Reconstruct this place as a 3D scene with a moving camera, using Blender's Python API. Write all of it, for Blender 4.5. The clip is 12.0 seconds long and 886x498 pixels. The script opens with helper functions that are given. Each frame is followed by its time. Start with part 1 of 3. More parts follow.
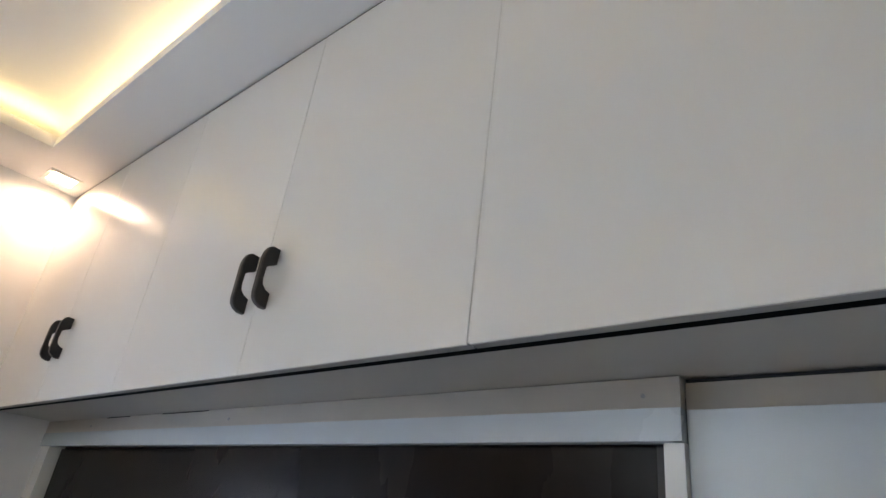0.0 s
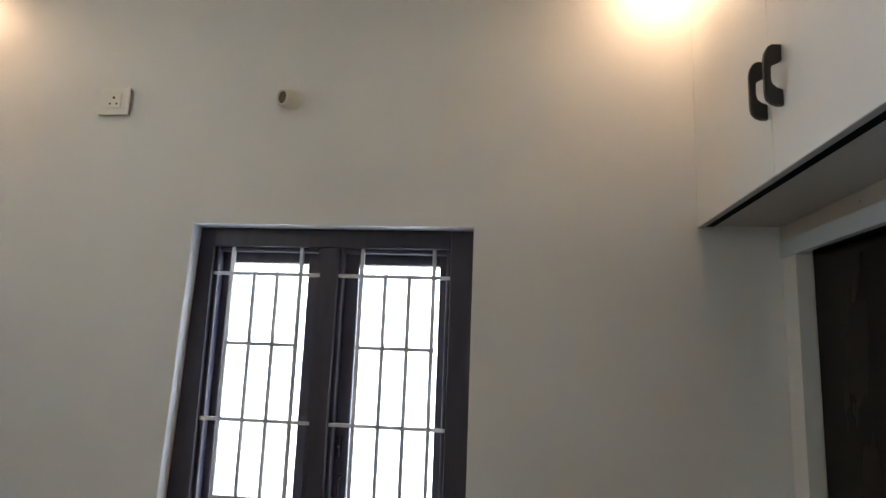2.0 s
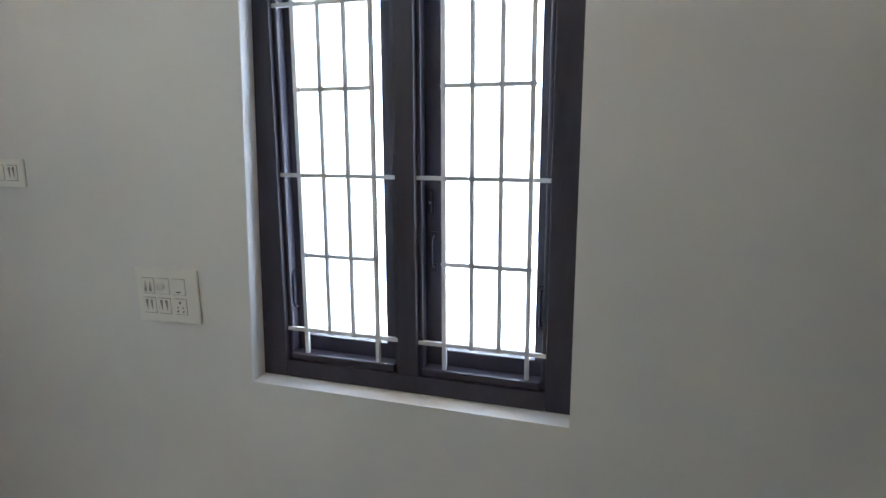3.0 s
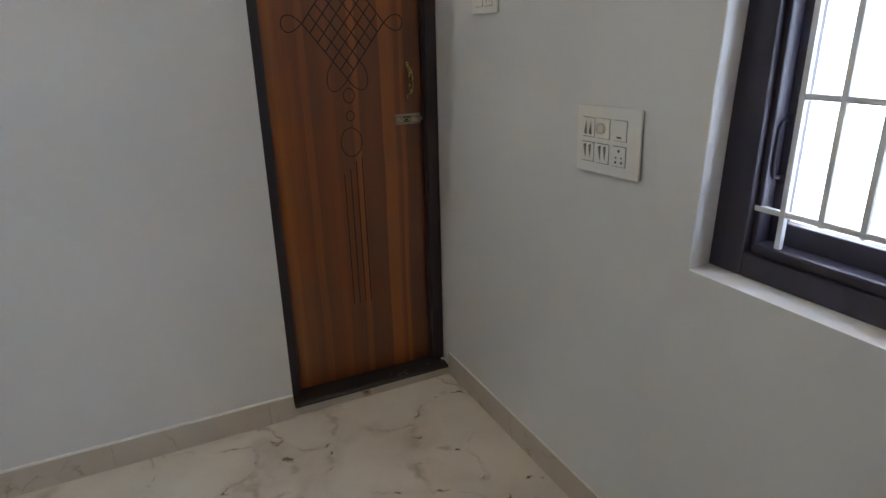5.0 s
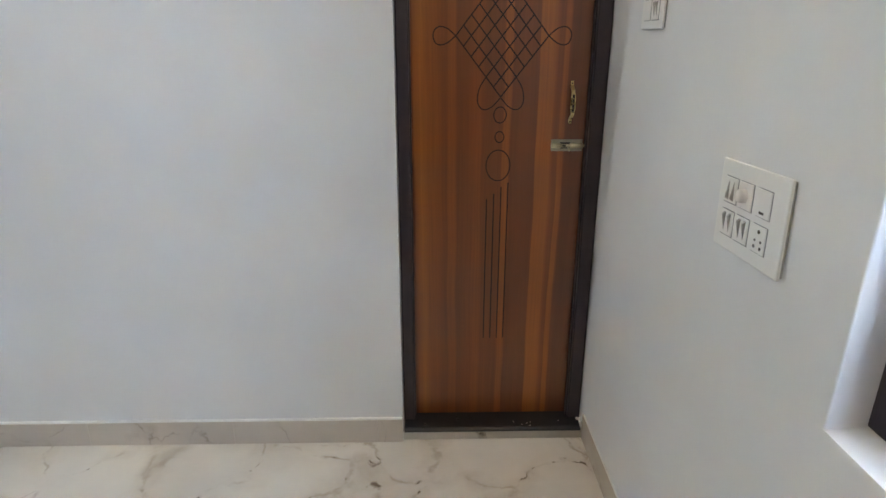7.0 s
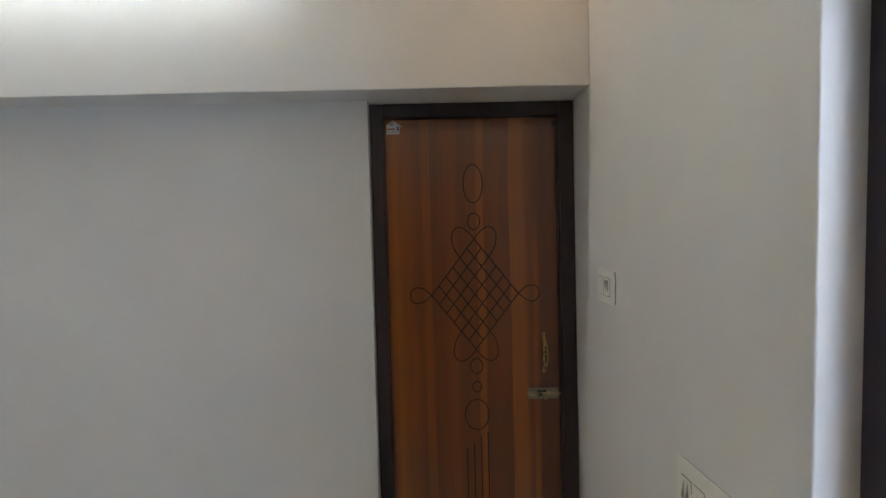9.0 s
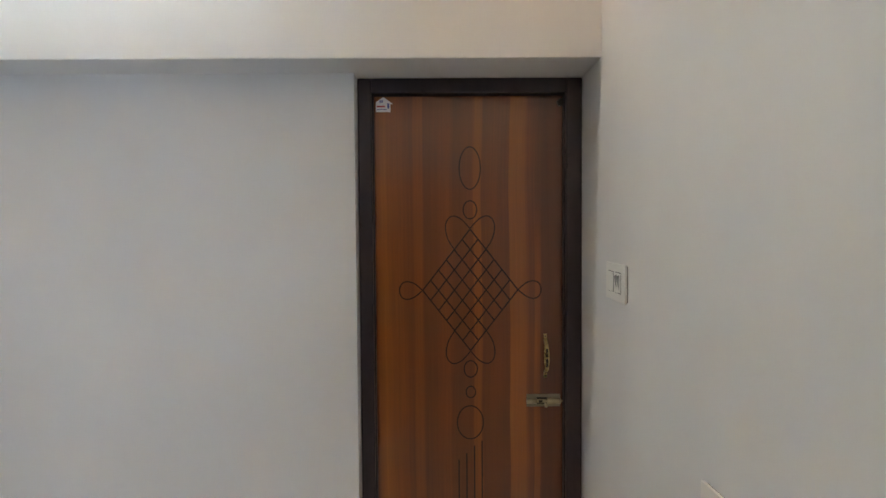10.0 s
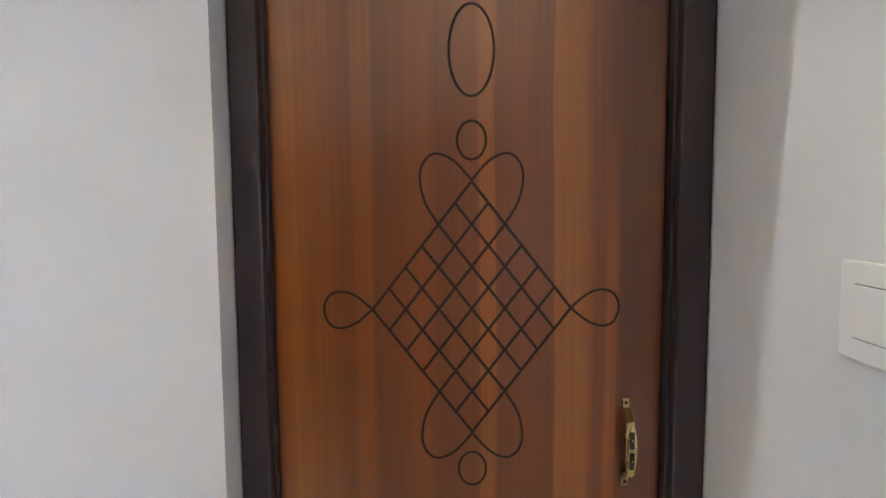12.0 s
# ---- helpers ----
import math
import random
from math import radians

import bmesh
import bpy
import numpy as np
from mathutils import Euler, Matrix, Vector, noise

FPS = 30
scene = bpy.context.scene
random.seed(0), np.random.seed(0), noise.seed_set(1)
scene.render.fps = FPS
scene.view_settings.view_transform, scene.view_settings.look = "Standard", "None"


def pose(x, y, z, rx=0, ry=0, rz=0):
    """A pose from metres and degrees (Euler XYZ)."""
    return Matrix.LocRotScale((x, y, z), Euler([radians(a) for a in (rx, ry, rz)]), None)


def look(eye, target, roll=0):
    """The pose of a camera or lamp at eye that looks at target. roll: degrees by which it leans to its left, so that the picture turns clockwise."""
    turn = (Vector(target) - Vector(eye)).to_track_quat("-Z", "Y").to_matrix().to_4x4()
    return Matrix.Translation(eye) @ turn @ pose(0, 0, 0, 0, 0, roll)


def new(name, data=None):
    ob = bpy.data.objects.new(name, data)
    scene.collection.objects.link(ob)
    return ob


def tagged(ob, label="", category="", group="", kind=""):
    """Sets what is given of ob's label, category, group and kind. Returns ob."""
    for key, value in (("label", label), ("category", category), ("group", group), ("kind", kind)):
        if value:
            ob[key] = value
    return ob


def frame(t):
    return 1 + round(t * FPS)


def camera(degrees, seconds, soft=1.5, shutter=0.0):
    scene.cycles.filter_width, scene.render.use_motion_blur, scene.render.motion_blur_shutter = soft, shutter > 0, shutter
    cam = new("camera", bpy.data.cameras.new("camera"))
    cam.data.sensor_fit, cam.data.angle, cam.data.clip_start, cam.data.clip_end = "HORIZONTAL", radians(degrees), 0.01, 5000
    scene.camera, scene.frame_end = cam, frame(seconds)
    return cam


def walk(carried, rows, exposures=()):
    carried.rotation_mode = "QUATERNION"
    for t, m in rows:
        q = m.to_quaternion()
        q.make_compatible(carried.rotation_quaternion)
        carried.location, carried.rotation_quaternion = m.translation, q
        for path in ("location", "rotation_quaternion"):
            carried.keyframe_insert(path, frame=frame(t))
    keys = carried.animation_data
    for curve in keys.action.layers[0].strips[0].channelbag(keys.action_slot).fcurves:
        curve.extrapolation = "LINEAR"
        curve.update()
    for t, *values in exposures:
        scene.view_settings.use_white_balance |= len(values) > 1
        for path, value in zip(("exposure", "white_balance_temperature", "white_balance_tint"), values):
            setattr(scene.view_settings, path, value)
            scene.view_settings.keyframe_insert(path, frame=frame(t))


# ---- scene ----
cam = camera(72.2, 12.0)
PATH = [
    (0, (2.29, -2.736, 1.921), (3.605, -1.508, 2.794), 7.4),
    (0.5, (2.290, -2.542, 1.894), (3.260, -0.994, 2.707), 5.8),
    (1, (2.325, -2.288, 1.878), (2.946, -0.533, 2.609), 4.4),
    (1.5, (2.405, -2.033, 1.848), (2.6, -0.12, 2.399), 3.3),
    (2, (2.374, -1.837, 1.789), (2.138, 0.122, 2.113), 2.2),
    (2.5, (2.394, -1.63, 1.688), (1.951, 0.32, 1.69), -0.0),
    (2.7, (2.398, -1.554, 1.691), (1.9, 0.372, 1.482), -0.2),
    (4.3, (2.31, -1.267, 1.415), (0.955, 0.045, 0.749), -1.9),
    (4.5, (2.275, -1.208, 1.417), (0.81, -0.022, 0.749), -1.7),
    (5, (2.199, -1.049, 1.427), (0.5, -0.23, 0.762), -1.3),
    (5.5, (2.166, -0.882, 1.443), (0.319, -0.48, 0.788), -0.6),
    (6, (2.082, -0.73, 1.445), (0.208, -0.495, 0.787), 0.7),
    (6.5, (2.041, -0.636, 1.453), (0.156, -0.525, 0.796), 0.4),
    (7, (2.048, -0.581, 1.465), (0.159, -0.543, 0.811), 0.0),
    (7.5, (2.064, -0.567, 1.514), (0.152, -0.542, 0.929), -0.1),
    (7.7, (2.086, -0.586, 1.578), (0.148, -0.542, 1.084), 0.1),
    (9.3, (2.077, -0.468, 1.716), (0.078, -0.445, 1.664), -1.4),
    (9.5, (2.049, -0.463, 1.699), (0.05, -0.439, 1.642), -1.0),
    (10, (1.889, -0.449, 1.676), (-0.11, -0.432, 1.602), -0.4),
    (10.5, (1.679, -0.428, 1.656), (-0.317, -0.428, 1.543), 0.3),
    (11, (1.409, -0.387, 1.642), (-0.587, -0.387, 1.517), 0.2),
    (11.5, (1.144, -0.378, 1.626), (-0.852, -0.38, 1.49), -0.3),
    (12, (0.884, -0.401, 1.644), (-1.109, -0.378, 1.473), -0.4),
]
EXPOSURES = [
    (0, 0.95, 7900, 28), (0.5, 0.74, 8700, 27), (1, 0.58, 9000, 27), (1.5, 0.52, 8900, 26), (2, 0.51, 8600, 26), (2.5, 0.90, 7950, 24), (4.3, 0.53, 7600, 20),
    (5, 0.73, 8050, 25), (5.5, 1.0, 8250, 28), (6, 1.44, 8000, 24), (6.5, 1.67, 7750, 24), (7.5, 1.67, 7700, 23), (9.3, 0.68, 8600, 25), (10, 1.22, 8550, 26), (11, 1.36, 8200, 28),
    (12, 1.90, 7800, 28),
]
walk(cam, [(t, look(eye, target, roll)) for t, eye, target, roll in PATH], EXPOSURES)

# ---- world and large lights ----
world = bpy.data.worlds.new("sky")
scene.world = world
world.use_nodes = True
wn = world.node_tree
sky = wn.nodes.new("ShaderNodeTexSky")
sky.sky_type = "NISHITA"
sky.sun_disc = False
sky.sun_elevation = radians(50)
sky.sun_rotation = radians(200)
wn.links.new(sky.outputs["Color"], wn.nodes["Background"].inputs["Color"])
wn.nodes["Background"].inputs["Strength"].default_value = 0.12


def area_lamp(name, where, aim, size_x, size_y, watts, colour, spread=180):
    d = bpy.data.lights.new(name, "AREA")
    d.shape, d.size, d.size_y, d.energy, d.color = "RECTANGLE", size_x, size_y, watts, colour
    d.spread = radians(spread)
    ob = new(name, d)
    ob.matrix_world = look(where, aim)
    return ob


DAY = (0.39, 0.665, 1.0)
WARM = (1.0, 0.79, 0.56)
COVE = (1.0, 0.85, 0.42)
COOL = (0.60, 0.86, 1.0)
WINDOW_WATTS, DOWN_WATTS, COVE_WATTS, TUBE_GLOW = 14.5, 1.35, 1.12, 36.0

# daylight in the window's opening
area_lamp("window_daylight", (1.78, 0.19, 1.54), (1.78, -2.0, 1.37), 0.78, 1.02, WINDOW_WATTS, DAY, 170)
# square downlights in the ceiling border
for dx in (0.325, 2.81):
    area_lamp("downlight_lamp", (dx, -0.125, 3.045), (dx, -0.125, 0), 0.085, 0.085, DOWN_WATTS, WARM, 165)
# warm strip lights lying on the cove's shelf
for a, inward, length in (((1.57, -0.280, 3.112), (0, -1.1), 2.3), ((1.57, -3.435, 3.112), (0, 1.1), 2.3), ((2.760, -1.86, 3.112), (-1.1, 0), 3.0), ((0.375, -1.86, 3.112), (1.1, 0), 3.0)):
    area_lamp("cove_lamp", a, (a[0] + inward[0], a[1] + inward[1], a[2] + 1.0), length, 0.02, COVE_WATTS * length / 2.3, COVE)

# ---- materials ----
def mat(name, colour, rough=0.6, metal=0.0, vary=0.06, scale=3.0, bump=0.0, bump_scale=60.0, coat=0.0, stretch=(1, 1, 1)):
    m = bpy.data.materials.new(name)
    m.use_nodes = True
    n, l = m.node_tree.nodes, m.node_tree.links
    p = n["Principled BSDF"]
    tc = n.new("ShaderNodeTexCoord")
    mp = n.new("ShaderNodeMapping")
    mp.inputs["Scale"].default_value = stretch
    l.new(tc.outputs["Object"], mp.inputs["Vector"])
    big = n.new("ShaderNodeTexNoise")
    big.inputs["Scale"].default_value, big.inputs["Detail"].default_value = scale, 5
    l.new(mp.outputs["Vector"], big.inputs["Vector"])
    ramp = n.new("ShaderNodeValToRGB")
    ramp.color_ramp.elements[0].position, ramp.color_ramp.elements[1].position = 0.3, 0.7
    ramp.color_ramp.elements[0].color = (*[c * (1 - vary) for c in colour], 1)
    ramp.color_ramp.elements[1].color = (*[min(1, c * (1 + vary)) for c in colour], 1)
    l.new(big.outputs["Fac"], ramp.inputs["Fac"])
    l.new(ramp.outputs["Color"], p.inputs["Base Color"])
    p.inputs["Metallic"].default_value = metal
    p.inputs["Coat Weight"].default_value = coat
    fine = n.new("ShaderNodeTexNoise")
    fine.inputs["Scale"].default_value, fine.inputs["Detail"].default_value = bump_scale, 4
    l.new(mp.outputs["Vector"], fine.inputs["Vector"])
    rr = n.new("ShaderNodeMapRange")
    rr.inputs["To Min"].default_value, rr.inputs["To Max"].default_value = max(0.02, rough - 0.06), min(1, rough + 0.06)
    l.new(big.outputs["Fac"], rr.inputs["Value"])
    l.new(rr.outputs["Result"], p.inputs["Roughness"])
    if bump:
        b = n.new("ShaderNodeBump")
        b.inputs["Strength"].default_value, b.inputs["Distance"].default_value = bump, 0.002
        l.new(fine.outputs["Fac"], b.inputs["Height"])
        l.new(b.outputs["Normal"], p.inputs["Normal"])
    return m


def glow(name, colour, strength):
    m = bpy.data.materials.new(name)
    m.use_nodes = True
    p = m.node_tree.nodes["Principled BSDF"]
    p.inputs["Base Color"].default_value = (0.8, 0.8, 0.8, 1)
    p.inputs["Emission Color"].default_value = (*colour, 1)
    p.inputs["Emission Strength"].default_value = strength
    return m


WALL = mat("wall_paint", (0.72, 0.72, 0.715), 0.55, vary=0.04, scale=2.2, bump=0.13, bump_scale=130)
CEIL = mat("ceiling_paint", (0.80, 0.795, 0.78), 0.7, vary=0.03, scale=1.2, bump=0.06, bump_scale=70)
LAMINATE = mat("white_laminate", (0.70, 0.70, 0.68), 0.26, vary=0.02, scale=1.0, bump=0.02, bump_scale=160)
# white carcass board, darkened in colour for the shaded loft underside
BOARD = mat("shaded_white_board", (0.42, 0.40, 0.37), 0.45, vary=0.05, scale=3, bump=0.05)
CREAM = mat("cream_batten", (0.46, 0.42, 0.36), 0.5, vary=0.06, scale=5, bump=0.08)
FASCIA = mat("white_gloss_fascia", (0.50, 0.56, 0.59), 0.25, vary=0.02, scale=2)
BLACKGAP = mat("black_edge_strip", (0.02, 0.02, 0.022), 0.5, vary=0.2)
# near-black fill that paints the shade inside narrow gaps
VOID = mat("painted_gap_shade", (0.005, 0.005, 0.005), 0.95, vary=0.2)
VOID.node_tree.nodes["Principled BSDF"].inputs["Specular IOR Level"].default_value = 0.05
EDGE = mat("grey_board_edge", (0.32, 0.32, 0.32), 0.5, vary=0.06, scale=12)
SLIDE = mat("dark_wardrobe_laminate", (0.010, 0.0065, 0.0055), 0.26, vary=0.3, scale=2, bump=0.03, bump_scale=90, stretch=(3, 3, 0.8))
SLIDE.node_tree.nodes["Principled BSDF"].inputs["Specular IOR Level"].default_value = 0.10
HANDLE = mat("matt_black_handle", (0.030, 0.026, 0.025), 0.55, vary=0.15, scale=30, bump=0.05)
FRAMEW = mat("dark_stained_window_wood", (0.037, 0.030, 0.046), 0.42, vary=0.22, scale=8, bump=0.12, bump_scale=60, stretch=(4, 4, 0.6))
DOORFRAME = mat("dark_stained_door_frame", (0.040, 0.026, 0.031), 0.45, vary=0.2, scale=8, bump=0.15, bump_scale=60, stretch=(4, 4, 0.6))
FITTING = mat("painted_window_fitting", (0.030, 0.025, 0.042), 0.75, vary=0.2, scale=30)
GRILLE = mat("silver_painted_steel", (0.72, 0.72, 0.73), 0.45, metal=0.0, vary=0.1, scale=20, bump=0.05)
PLASTIC = mat("white_switch_plastic", (0.80, 0.79, 0.75), 0.32, vary=0.02, scale=10)
SWGAP = mat("switch_gap_grey", (0.20, 0.195, 0.19), 0.6, vary=0.1)
PALEGAP = mat("pale_socket_joint", (0.48, 0.47, 0.44), 0.5, vary=0.1)
# grey of the mounting box, also the painted shade on white rockers
SWBACK = mat("box_grey_and_rocker_shade", (0.34, 0.33, 0.31), 0.6, vary=0.3, scale=60)
STEEL = mat("worn_brass_steel", (0.31, 0.28, 0.215), 0.40, metal=0.85, vary=0.15, scale=30, bump=0.05)
LATCHBRASS = mat("worn_latch_brass", (0.46, 0.39, 0.26), 0.30, metal=0.9, vary=0.15, scale=40)
BRASS = mat("antique_brass", (0.60, 0.45, 0.20), 0.28, metal=0.95, vary=0.15, scale=40)
BRONZE = mat("dark_bronze_inlay", (0.05, 0.04, 0.03), 0.4, metal=0.5, vary=0.2, scale=30)
GRANITE = mat("black_granite", (0.013, 0.012, 0.014), 0.30, vary=0.12, scale=40, bump=0.04)
GROOVE = mat("dark_carved_groove", (0.026, 0.011, 0.007), 0.85, vary=0.2, scale=30)
PVC = mat("white_pvc", (0.74, 0.71, 0.64), 0.35, vary=0.03, scale=20)
HOLE = mat("pipe_inside_brown", (0.11, 0.07, 0.04), 0.7, vary=0.2, scale=30)
PLASTER = mat("rough_white_plaster", (0.76, 0.75, 0.72), 0.8, vary=0.08, scale=20, bump=0.5, bump_scale=60)
BLUE = mat("blue_print", (0.08, 0.11, 0.36), 0.5)
RED = mat("red_print", (0.55, 0.10, 0.12), 0.5)
PAPER = mat("white_sticker_paper", (0.78, 0.78, 0.80), 0.4, vary=0.02)
DOWNGLOW = glow("downlight_diffuser", (1.0, 0.86, 0.66), 9.0)
LEDGLOW = glow("led_strip_glow", COVE, 4.0)
TUBEGLOW = glow("tube_glow", COOL, TUBE_GLOW)
OUTSIDE = glow("bright_overcast_outside", (0.64, 0.81, 1.0), 3.3)

GLASS = bpy.data.materials.new("clear_glass")
GLASS.use_nodes = True
gp = GLASS.node_tree.nodes["Principled BSDF"]
gp.inputs["Transmission Weight"].default_value, gp.inputs["Roughness"].default_value, gp.inputs["IOR"].default_value = 1.0, 0.02, 1.45


def marble(name, base, vein, scale, strength, dashes=0.6, cloud=0.3):
    """Cream vitrified stone: cloudy base with short broken brown veins."""
    m = mat(name, base, 0.20, vary=0.10, scale=2.2)
    n, l = m.node_tree.nodes, m.node_tree.links
    p = n["Principled BSDF"]
    under = p.inputs["Base Color"].links[0].from_socket
    tc = n["Texture Coordinate"]
    warp = n.new("ShaderNodeTexNoise")
    warp.inputs["Scale"].default_value, warp.inputs["Detail"].default_value = scale * 0.9, 6
    l.new(tc.outputs["Object"], warp.inputs["Vector"])
    add = n.new("ShaderNodeVectorMath")
    add.operation = "MULTIPLY_ADD"
    l.new(warp.outputs["Color"], add.inputs[0])
    add.inputs[1].default_value = (0.55, 0.55, 0.2)
    l.new(tc.outputs["Object"], add.inputs[2])
    vor = n.new("ShaderNodeTexVoronoi")
    vor.feature = "DISTANCE_TO_EDGE"
    vor.inputs["Scale"].default_value = scale
    l.new(add.outputs["Vector"], vor.inputs["Vector"])
    thin = n.new("ShaderNodeMapRange")
    thin.inputs["From Min"].default_value, thin.inputs["From Max"].default_value = 0.0, 0.030
    thin.inputs["To Min"].default_value, thin.inputs["To Max"].default_value = 1.0, 0.0
    l.new(vor.outputs["Distance"], thin.inputs["Value"])
    gate = n.new("ShaderNodeTexNoise")
    gate.inputs["Scale"].default_value, gate.inputs["Detail"].default_value = scale * 3.2, 3
    l.new(tc.outputs["Object"], gate.inputs["Vector"])
    gr = n.new("ShaderNodeMapRange")
    gr.inputs["From Min"].default_value, gr.inputs["From Max"].default_value = 0.47, 0.66
    l.new(gate.outputs["Fac"], gr.inputs["Value"])
    mul = n.new("ShaderNodeMath")
    mul.operation = "MULTIPLY"
    l.new(thin.outputs["Result"], mul.inputs[0])
    l.new(gr.outputs["Result"], mul.inputs[1])
    mul2 = n.new("ShaderNodeMath")
    mul2.operation = "MULTIPLY"
    mul2.inputs[1].default_value = strength
    l.new(mul.outputs["Value"], mul2.inputs[0])
    mix = n.new("ShaderNodeMix")
    mix.data_type = "RGBA"
    l.new(mul2.outputs["Value"], mix.inputs[0])
    l.new(under, mix.inputs[6])
    mix.inputs[7].default_value = (*vein, 1)
    dash = n.new("ShaderNodeTexNoise")
    dash.inputs["Scale"].default_value, dash.inputs["Detail"].default_value = scale * 4.6, 2
    l.new(tc.outputs["Object"], dash.inputs["Vector"])
    dr = n.new("ShaderNodeMapRange")
    dr.inputs["From Min"].default_value, dr.inputs["From Max"].default_value = 0.61, 0.68
    l.new(dash.outputs["Fac"], dr.inputs["Value"])
    wide = n.new("ShaderNodeMapRange")
    wide.inputs["From Min"].default_value, wide.inputs["From Max"].default_value = 0.004, 0.018
    wide.inputs["To Min"].default_value, wide.inputs["To Max"].default_value = 1.0, 0.0
    l.new(vor.outputs["Distance"], wide.inputs["Value"])
    m3 = n.new("ShaderNodeMath")
    m3.operation = "MULTIPLY"
    l.new(dr.outputs["Result"], m3.inputs[0])
    l.new(wide.outputs["Result"], m3.inputs[1])
    m4 = n.new("ShaderNodeMath")
    m4.operation = "MULTIPLY"
    m4.inputs[1].default_value = dashes
    l.new(m3.outputs["Value"], m4.inputs[0])
    mix2 = n.new("ShaderNodeMix")
    mix2.data_type = "RGBA"
    l.new(m4.outputs["Value"], mix2.inputs[0])
    l.new(mix.outputs[2], mix2.inputs[6])
    mix2.inputs[7].default_value = (0.075, 0.05, 0.032, 1)
    # soft brownish clouds that gather along the veins
    halo = n.new("ShaderNodeMapRange")
    halo.inputs["From Min"].default_value, halo.inputs["From Max"].default_value = 0.0, 0.16
    halo.inputs["To Min"].default_value, halo.inputs["To Max"].default_value = 1.0, 0.0
    l.new(vor.outputs["Distance"], halo.inputs["Value"])
    patch = n.new("ShaderNodeTexNoise")
    patch.inputs["Scale"].default_value, patch.inputs["Detail"].default_value = scale * 1.5, 7
    l.new(add.outputs["Vector"], patch.inputs["Vector"])
    pr = n.new("ShaderNodeMapRange")
    pr.inputs["From Min"].default_value, pr.inputs["From Max"].default_value = 0.42, 0.72
    l.new(patch.outputs["Fac"], pr.inputs["Value"])
    m5 = n.new("ShaderNodeMath")
    m5.operation = "MULTIPLY"
    l.new(halo.outputs["Result"], m5.inputs[0])
    l.new(pr.outputs["Result"], m5.inputs[1])
    m6 = n.new("ShaderNodeMath")
    m6.operation = "MULTIPLY"
    m6.inputs[1].default_value = cloud
    l.new(m5.outputs["Value"], m6.inputs[0])
    mix3 = n.new("ShaderNodeMix")
    mix3.data_type = "RGBA"
    l.new(m6.outputs["Value"], mix3.inputs[0])
    l.new(mix2.outputs[2], mix3.inputs[6])
    mix3.inputs[7].default_value = (0.30, 0.23, 0.165, 1)
    l.new(mix3.outputs[2], p.inputs["Base Color"])
    return m


MARBLE = marble("cream_marble_floor", (0.585, 0.54, 0.475), (0.25, 0.185, 0.13), 2.9, 0.60, 0.95, 0.55)
SKIRT = marble("marble_skirting", (0.58, 0.51, 0.44), (0.18, 0.12, 0.08), 4.0, 0.35, 0.15, 0.30)


# laminate strips across the leaf: place from hinge to latch, lightness
STRIPS = ((0.0, 0.20), (1.0, 0.22), (0.02, 0.62), (0.06, 0.84), (0.10, 0.60), (0.18, 0.48), (0.205, 0.44), (0.215, 0.62), (0.258, 0.60), (0.268, 0.36), (0.33, 0.42), (0.40, 0.50), (0.42, 0.34),
          (0.52, 0.44), (0.535, 0.70), (0.567, 0.66), (0.575, 0.31), (0.715, 0.33), (0.722, 0.72), (0.80, 0.68), (0.82, 0.44), (0.88, 0.30))


